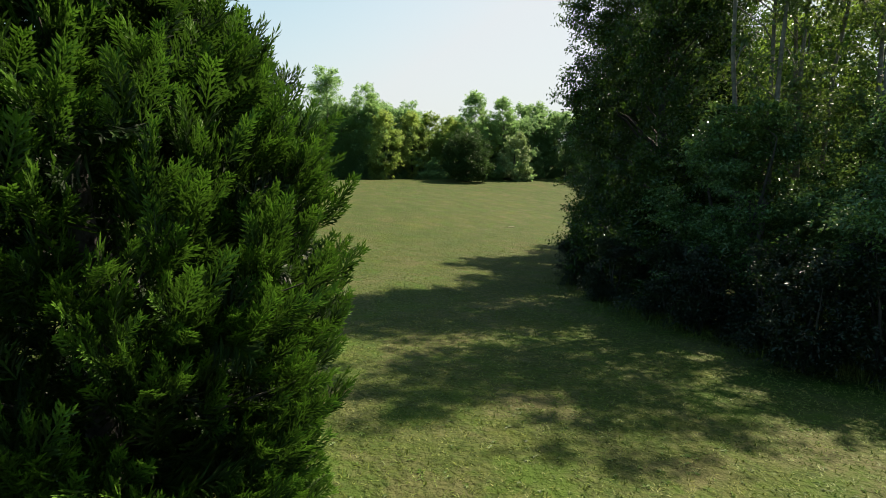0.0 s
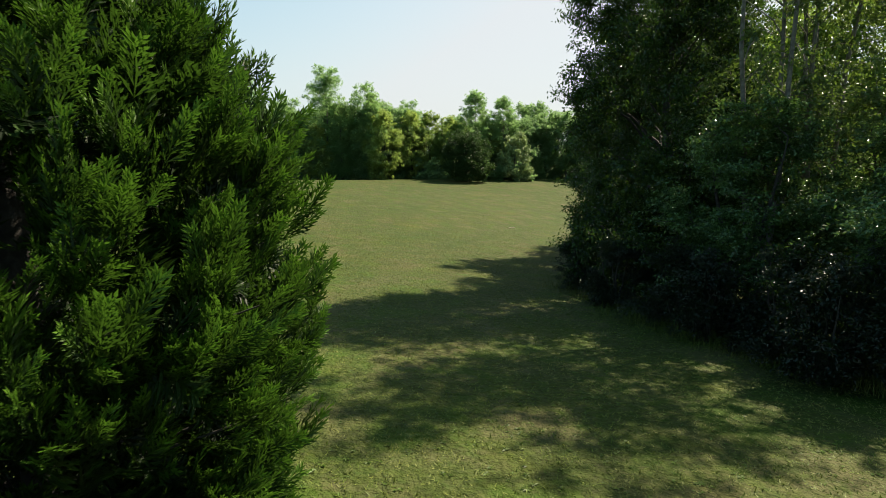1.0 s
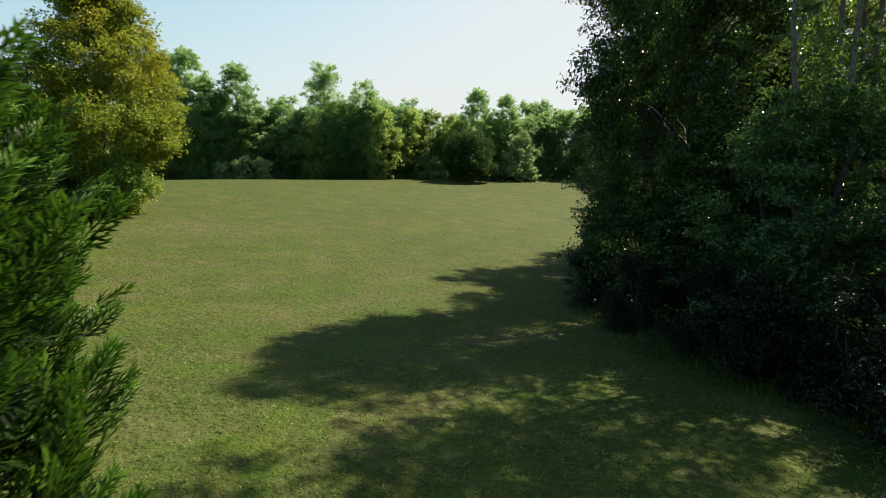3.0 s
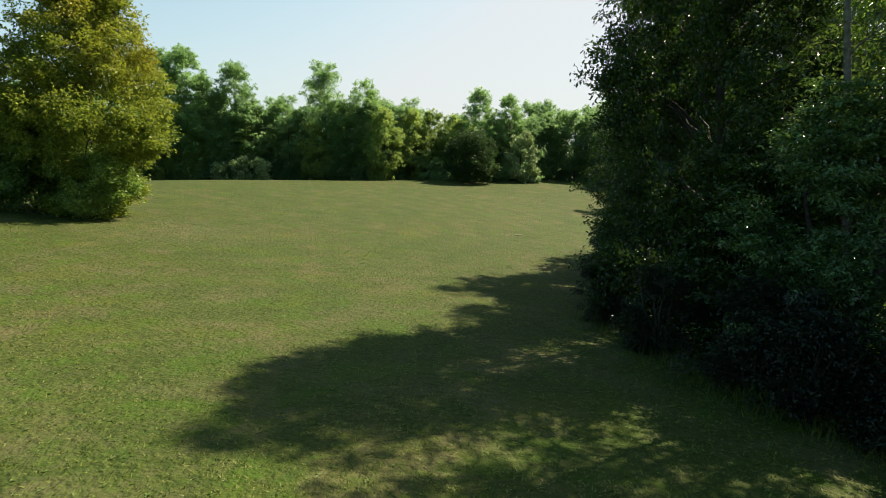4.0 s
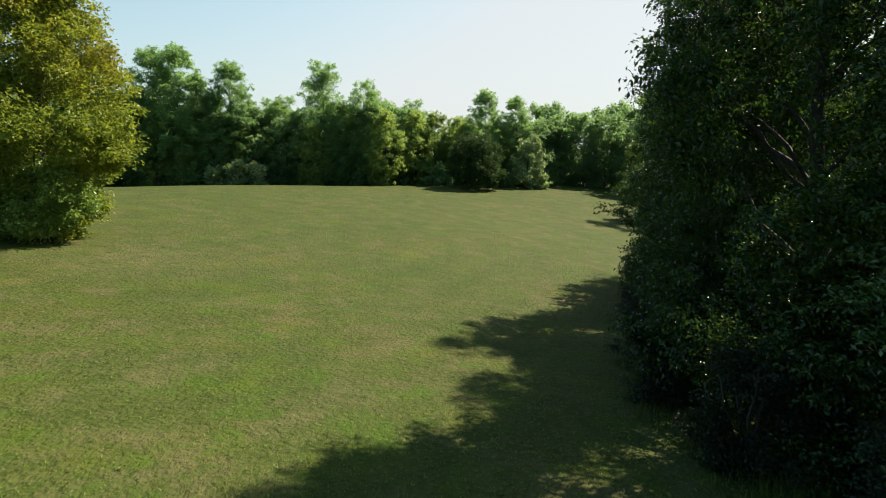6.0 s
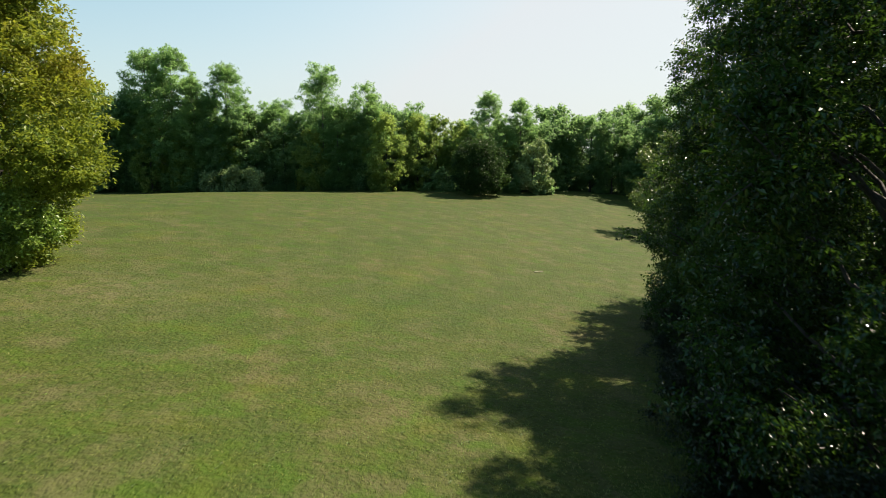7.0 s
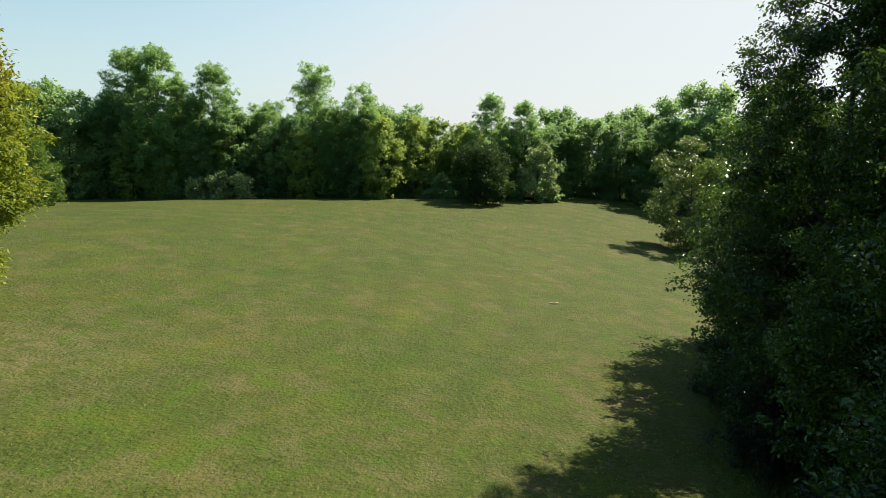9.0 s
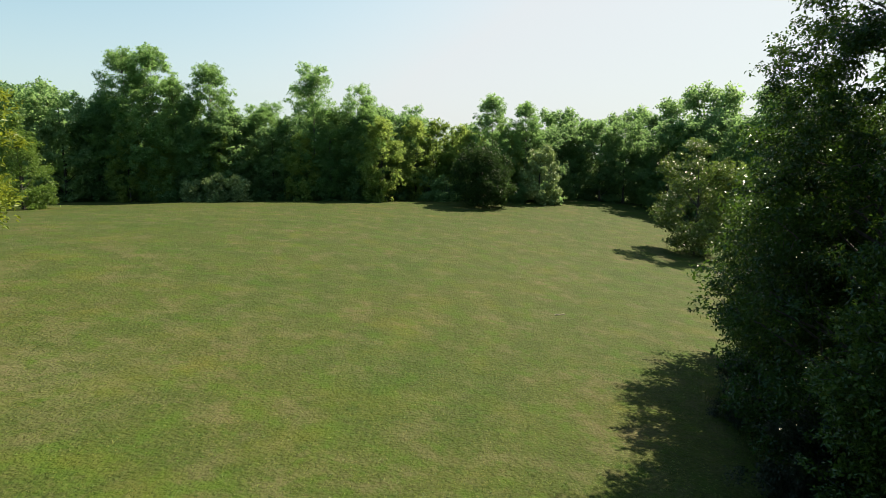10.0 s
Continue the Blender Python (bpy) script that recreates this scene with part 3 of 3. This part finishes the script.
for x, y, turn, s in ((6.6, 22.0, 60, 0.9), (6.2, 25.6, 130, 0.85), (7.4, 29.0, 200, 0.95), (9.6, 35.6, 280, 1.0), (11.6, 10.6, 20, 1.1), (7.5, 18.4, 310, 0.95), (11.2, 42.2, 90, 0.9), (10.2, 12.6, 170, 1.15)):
    place(shrub, x, y, turn, s, label="shade-darkened leafy shrub at the thicket's foot", category="shrub", group=G)
settle(shrub_light, 8.4, 13.0, 0, label="shade-darkened shrub with drooping leaves on the grass edge", category="shrub", group=G)
place(shrub_light, 7.6, 16.6, 120, 0.9, label="shade-darkened shrub with drooping leaves on the grass edge", category="shrub", group=G)
place(shrub_light, 10.4, 30.6, 240, 1.0, label="shade-darkened shrub with drooping leaves on the grass edge", category="shrub", group=G)

# ---- the yellowing tree across the meadow ----
maple = tree("maple_tree", 21, 17.2, 6.6, 0.4, ((0, 0.5), (0.15, 0.55), (0.22, 0.68), (0.31, 1.0), (0.4, 0.93), (0.5, 0.8), (0.7, 0.54), (0.85, 0.36), (1, 0.12)), 2300, 58, 0.215, 0.52, LEAF_YELLOW, trunk_r=0.26, limbs=40, twigs=110, boughs=260, bough_r=1.0, lobes=24, lobe_depth=0.14, limb_parts=14, order=0.8, sprigs=60, sprig=1.1)
settle(maple, -21.4, 41.6, 0, 0.98, label="large maple turning yellow and orange at the meadow's side", category="maple tree")
bush = tree("bush", 22, 4.6, 3.0, 0.05, BUSH, 420, 60, 0.17, 0.4, LEAF_MID, trunk_r=0.06, limbs=14, twigs=50, stems=4, boughs=30, bough_r=0.75, order=0.75, sprigs=20, sprig=0.9)
settle(bush, -20.3, 39.9, 0, 1.0, label="green bush under the yellowing maple", category="bush", group="bushes under the maple")
for x, y, turn, size in ((-23.9, 40.4, 120, 1.15), (-27.6, 42.0, 250, 1.25)):
    place(bush, x, y, turn, size, label="green bush under the yellowing maple", category="bush", group="bushes under the maple")

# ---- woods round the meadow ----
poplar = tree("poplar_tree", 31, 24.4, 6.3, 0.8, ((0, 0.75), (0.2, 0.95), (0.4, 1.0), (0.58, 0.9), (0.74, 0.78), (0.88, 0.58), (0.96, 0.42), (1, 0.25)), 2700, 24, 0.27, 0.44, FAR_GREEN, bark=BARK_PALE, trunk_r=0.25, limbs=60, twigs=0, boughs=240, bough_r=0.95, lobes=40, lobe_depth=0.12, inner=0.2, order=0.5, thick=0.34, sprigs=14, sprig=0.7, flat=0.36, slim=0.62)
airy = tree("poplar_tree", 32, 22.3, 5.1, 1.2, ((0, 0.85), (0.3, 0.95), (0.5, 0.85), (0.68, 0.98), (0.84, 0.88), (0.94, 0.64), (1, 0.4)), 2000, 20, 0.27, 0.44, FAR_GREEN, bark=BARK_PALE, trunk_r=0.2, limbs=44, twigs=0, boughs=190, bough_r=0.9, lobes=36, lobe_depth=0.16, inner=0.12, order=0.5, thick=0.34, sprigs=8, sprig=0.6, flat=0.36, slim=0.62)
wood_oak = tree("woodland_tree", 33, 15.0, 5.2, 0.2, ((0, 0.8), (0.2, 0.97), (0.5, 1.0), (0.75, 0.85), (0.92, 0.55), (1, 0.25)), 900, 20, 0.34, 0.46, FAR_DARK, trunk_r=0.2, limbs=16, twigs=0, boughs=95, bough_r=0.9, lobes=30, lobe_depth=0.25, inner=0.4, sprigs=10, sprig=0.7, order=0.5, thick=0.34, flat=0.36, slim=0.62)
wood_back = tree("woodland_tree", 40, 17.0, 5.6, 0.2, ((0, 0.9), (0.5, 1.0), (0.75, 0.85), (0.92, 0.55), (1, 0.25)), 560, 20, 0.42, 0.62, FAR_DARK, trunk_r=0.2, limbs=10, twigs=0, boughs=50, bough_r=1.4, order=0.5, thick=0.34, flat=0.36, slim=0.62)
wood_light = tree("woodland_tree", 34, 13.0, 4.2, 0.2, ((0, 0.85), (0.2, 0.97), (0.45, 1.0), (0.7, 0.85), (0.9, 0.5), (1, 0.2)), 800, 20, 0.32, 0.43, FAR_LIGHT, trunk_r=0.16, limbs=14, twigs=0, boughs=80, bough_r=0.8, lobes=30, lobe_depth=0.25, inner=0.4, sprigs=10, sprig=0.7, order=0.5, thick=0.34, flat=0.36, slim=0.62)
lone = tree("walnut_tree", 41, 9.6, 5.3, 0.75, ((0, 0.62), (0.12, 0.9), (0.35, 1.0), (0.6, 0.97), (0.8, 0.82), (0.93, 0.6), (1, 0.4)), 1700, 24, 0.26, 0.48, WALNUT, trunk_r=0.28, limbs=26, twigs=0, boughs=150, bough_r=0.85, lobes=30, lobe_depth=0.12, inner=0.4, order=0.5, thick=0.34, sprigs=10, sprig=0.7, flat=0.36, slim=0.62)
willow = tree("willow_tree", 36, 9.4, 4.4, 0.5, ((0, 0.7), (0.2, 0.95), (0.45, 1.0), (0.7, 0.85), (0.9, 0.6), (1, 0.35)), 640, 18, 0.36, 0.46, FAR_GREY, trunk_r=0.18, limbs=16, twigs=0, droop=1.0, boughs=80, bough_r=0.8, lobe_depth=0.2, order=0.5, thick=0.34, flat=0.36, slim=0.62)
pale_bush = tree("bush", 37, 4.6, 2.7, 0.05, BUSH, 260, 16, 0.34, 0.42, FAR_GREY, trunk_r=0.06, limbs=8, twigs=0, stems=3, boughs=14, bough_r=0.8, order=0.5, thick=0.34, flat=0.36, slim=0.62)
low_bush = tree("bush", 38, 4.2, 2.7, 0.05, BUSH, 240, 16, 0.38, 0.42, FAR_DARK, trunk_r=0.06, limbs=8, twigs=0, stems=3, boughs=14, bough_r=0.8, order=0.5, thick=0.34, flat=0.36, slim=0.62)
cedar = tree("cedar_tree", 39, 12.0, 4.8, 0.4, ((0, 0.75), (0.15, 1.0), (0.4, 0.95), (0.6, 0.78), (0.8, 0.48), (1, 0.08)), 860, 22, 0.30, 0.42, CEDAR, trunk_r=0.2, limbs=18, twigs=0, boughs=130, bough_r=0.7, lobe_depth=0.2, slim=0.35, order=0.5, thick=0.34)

settle(lone, 5.0, 110.0, 40, label="broad dark round-crowned walnut standing alone on the grass", category="walnut tree")
settle(cedar, -54.6, 95.0, 0, label="dense conical green cedar at the meadow's side", category="cedar tree")
place(wood_light, -44.4, 76.0, 0, 0.45, 1.0, label="small light green tree at the meadow's side", category="tree")
settle(willow, 15.0, 118.0, 0, label="pale grey-green drooping willow before the dark woods", category="willow tree")

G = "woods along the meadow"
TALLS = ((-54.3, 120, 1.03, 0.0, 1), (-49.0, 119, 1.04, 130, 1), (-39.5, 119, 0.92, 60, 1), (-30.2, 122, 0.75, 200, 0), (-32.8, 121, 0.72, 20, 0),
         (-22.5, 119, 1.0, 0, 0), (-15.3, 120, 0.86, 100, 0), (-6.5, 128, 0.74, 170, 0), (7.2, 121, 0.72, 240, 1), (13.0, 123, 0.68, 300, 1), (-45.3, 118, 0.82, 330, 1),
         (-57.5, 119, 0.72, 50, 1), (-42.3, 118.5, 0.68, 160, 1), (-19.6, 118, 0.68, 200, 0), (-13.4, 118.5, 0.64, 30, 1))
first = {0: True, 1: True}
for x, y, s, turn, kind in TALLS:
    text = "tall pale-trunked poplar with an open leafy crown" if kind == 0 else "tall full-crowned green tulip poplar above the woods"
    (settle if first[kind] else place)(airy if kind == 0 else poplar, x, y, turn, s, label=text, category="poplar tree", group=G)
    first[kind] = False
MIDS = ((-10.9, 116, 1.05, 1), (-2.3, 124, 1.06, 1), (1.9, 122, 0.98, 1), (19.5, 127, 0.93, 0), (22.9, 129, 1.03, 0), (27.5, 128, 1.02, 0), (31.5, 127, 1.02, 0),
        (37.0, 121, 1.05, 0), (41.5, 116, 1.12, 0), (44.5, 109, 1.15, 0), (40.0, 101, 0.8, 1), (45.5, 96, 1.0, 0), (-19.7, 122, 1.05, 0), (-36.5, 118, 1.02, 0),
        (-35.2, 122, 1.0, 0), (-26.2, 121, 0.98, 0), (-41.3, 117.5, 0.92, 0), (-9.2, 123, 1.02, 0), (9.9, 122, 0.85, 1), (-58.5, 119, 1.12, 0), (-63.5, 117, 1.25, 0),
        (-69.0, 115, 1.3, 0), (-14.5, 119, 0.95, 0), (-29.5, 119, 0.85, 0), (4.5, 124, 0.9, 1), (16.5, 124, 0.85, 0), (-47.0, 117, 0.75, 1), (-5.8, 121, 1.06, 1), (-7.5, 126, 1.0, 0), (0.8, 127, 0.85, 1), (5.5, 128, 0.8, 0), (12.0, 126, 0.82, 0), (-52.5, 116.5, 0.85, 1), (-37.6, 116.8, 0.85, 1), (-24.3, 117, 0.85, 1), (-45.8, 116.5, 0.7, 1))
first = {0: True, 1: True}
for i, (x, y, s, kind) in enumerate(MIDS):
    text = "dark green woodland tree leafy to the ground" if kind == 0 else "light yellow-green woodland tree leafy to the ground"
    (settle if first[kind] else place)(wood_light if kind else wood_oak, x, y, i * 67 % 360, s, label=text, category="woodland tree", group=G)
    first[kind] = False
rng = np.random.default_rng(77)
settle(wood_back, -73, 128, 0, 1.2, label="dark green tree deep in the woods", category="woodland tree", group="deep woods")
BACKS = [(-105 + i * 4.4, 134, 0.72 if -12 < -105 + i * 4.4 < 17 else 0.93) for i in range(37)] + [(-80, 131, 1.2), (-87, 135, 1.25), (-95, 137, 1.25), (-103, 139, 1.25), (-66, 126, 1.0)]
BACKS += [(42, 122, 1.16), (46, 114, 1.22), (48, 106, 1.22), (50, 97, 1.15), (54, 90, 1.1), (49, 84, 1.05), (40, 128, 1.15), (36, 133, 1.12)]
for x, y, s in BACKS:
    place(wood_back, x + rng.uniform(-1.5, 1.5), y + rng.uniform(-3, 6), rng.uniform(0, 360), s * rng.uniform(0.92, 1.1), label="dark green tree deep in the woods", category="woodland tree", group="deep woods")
yellow_maple = tree("maple_tree", 42, 12.0, 5.0, 0.3, ROUND, 900, 24, 0.24, 0.5, LEAF_GUM, trunk_r=0.18, limbs=22, twigs=0, boughs=90, bough_r=0.85, lobes=24, lobe_depth=0.22, order=0.9, sprigs=30, flat=0.26, slim=0.62)
settle(yellow_maple, 27.5, 86.0, 0, 1.1, label="yellow-green maple leaning out over the mown grass", category="maple tree")
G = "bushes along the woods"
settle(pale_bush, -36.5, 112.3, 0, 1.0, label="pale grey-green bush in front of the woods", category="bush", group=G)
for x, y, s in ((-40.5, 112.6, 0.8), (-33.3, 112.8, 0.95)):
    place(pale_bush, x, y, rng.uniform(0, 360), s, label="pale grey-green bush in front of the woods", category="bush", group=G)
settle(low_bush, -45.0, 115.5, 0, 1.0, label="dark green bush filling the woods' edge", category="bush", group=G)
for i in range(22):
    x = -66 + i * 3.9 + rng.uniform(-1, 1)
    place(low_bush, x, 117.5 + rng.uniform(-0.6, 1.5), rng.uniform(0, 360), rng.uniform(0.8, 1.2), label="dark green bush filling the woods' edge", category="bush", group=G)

# ---- grass, weeds and litter ----
def blades(name, count, seed, where, tall, wide, mat, per=4, lean=0.8, label="", category="grass"):
    """Tufts of pointed blades on the ground."""
    rng = np.random.default_rng(seed)
    x, y = where(rng, count)
    n = len(x) * per
    P = np.stack([x, y, ground_z(x, y) - 0.005], -1)
    P = np.repeat(P, per, 0) + np.concatenate([rng.normal(0, tall * 0.35, (n, 2)), np.zeros((n, 1))], 1)
    a = rng.uniform(0, 2 * np.pi, n)
    side = np.stack([np.cos(a), np.sin(a), np.zeros(n)], -1) * (wide * rng.uniform(0.6, 1.3, n))[:, None] * 0.5
    tip = np.stack([rng.normal(0, lean, n), rng.normal(0, lean, n), np.ones(n)], -1)
    tip = unit(tip) * (tall * rng.uniform(0.5, 1.3, n))[:, None]
    V = np.stack([P - side, P + side, P + tip], 1).reshape(-1, 3)
    ob = part(name, mesh_of(name, V, np.arange(n * 3).reshape(-1, 3), mat))
    return tagged(ob, label, category, kind="stuff")


def near_lawn(rng, count):
    y = 4 + 68 * rng.uniform(0, 1, count) ** 1.5
    x = rng.uniform(-38, 14, count)
    keep = (np.abs(x) < 5 + 0.70 * y) & (rng.uniform(0, 1, count) < np.clip((72 - y) / 34, 0, 1))
    return x[keep], y[keep]


def thicket_foot(rng, count):
    y = rng.uniform(8, 46, count)
    edge = np.interp(y, (8, 13, 16, 19, 26, 33, 38, 46), (11.0, 8.6, 7.2, 6.2, 5.6, 8.4, 10.0, 11.5))
    return edge + rng.normal(0.9, 0.7, count), y


def rosettes(name, count, seed, where, leaf, mat, per=5, label=""):
    """Low broad-leaved weeds in the turf."""
    rng = np.random.default_rng(seed)
    x, y = where(rng, count)
    n = len(x) * per
    size = np.repeat(rng.uniform(0.6, 1.5, len(x)), per) * leaf
    P = np.repeat(np.stack([x, y, ground_z(x, y) + 0.012], -1), per, 0)
    a = rng.uniform(0, 2 * np.pi, n)
    D = np.stack([np.cos(a), np.sin(a), rng.uniform(0.0, 0.14, n)], -1)
    N = np.stack([-np.cos(a) * 0.1, -np.sin(a) * 0.1, np.ones(n)], -1) + rng.normal(0, 0.12, (n, 3))
    ob = part(name, mesh_of(name, *leaf_arrays(P, D, N, size, size * 0.42), mat))
    return tagged(ob, label, "weeds", kind="stuff")


blades("grass", 190000, 51, near_lawn, 0.07, 0.024, GRASS, per=4, lean=2.6, label="short mown grass with straw-coloured blades")
rosettes("turf_weeds", 15000, 53, near_lawn, 0.055, TURF, per=4, label="low broad-leaved weeds scattered through the mown grass")
blades("weeds", 5000, 52, thicket_foot, 0.38, 0.012, GRASS, per=3, lean=0.35, label="long unmown grass along the thicket's foot", category="weeds")


# ---- small things on the grass ----
def fallen_branch():
    rng = np.random.default_rng(61)
    x, y = 6.9, 56.0
    z = float(ground_z(x, y)) + 0.05
    ob = part("fallen_branch", mesh_of("fallen_branch", *joined([
        tube(bent(rng, (x - 0.32, y, z), (x + 0.32, y + 0.12, z + 0.03), 7, 0.025), 0.045 * np.linspace(1, 0.5, 7), 6),
        tube(bent(rng, (x + 0.05, y + 0.06, z + 0.02), (x + 0.25, y - 0.14, z + 0.06), 4, 0.02), 0.028 * np.linspace(1, 0.4, 4), 5)]), STRAW, True))
    return tagged(ob, "pale bare branch lying on the mown grass", "branch")


fallen_branch()
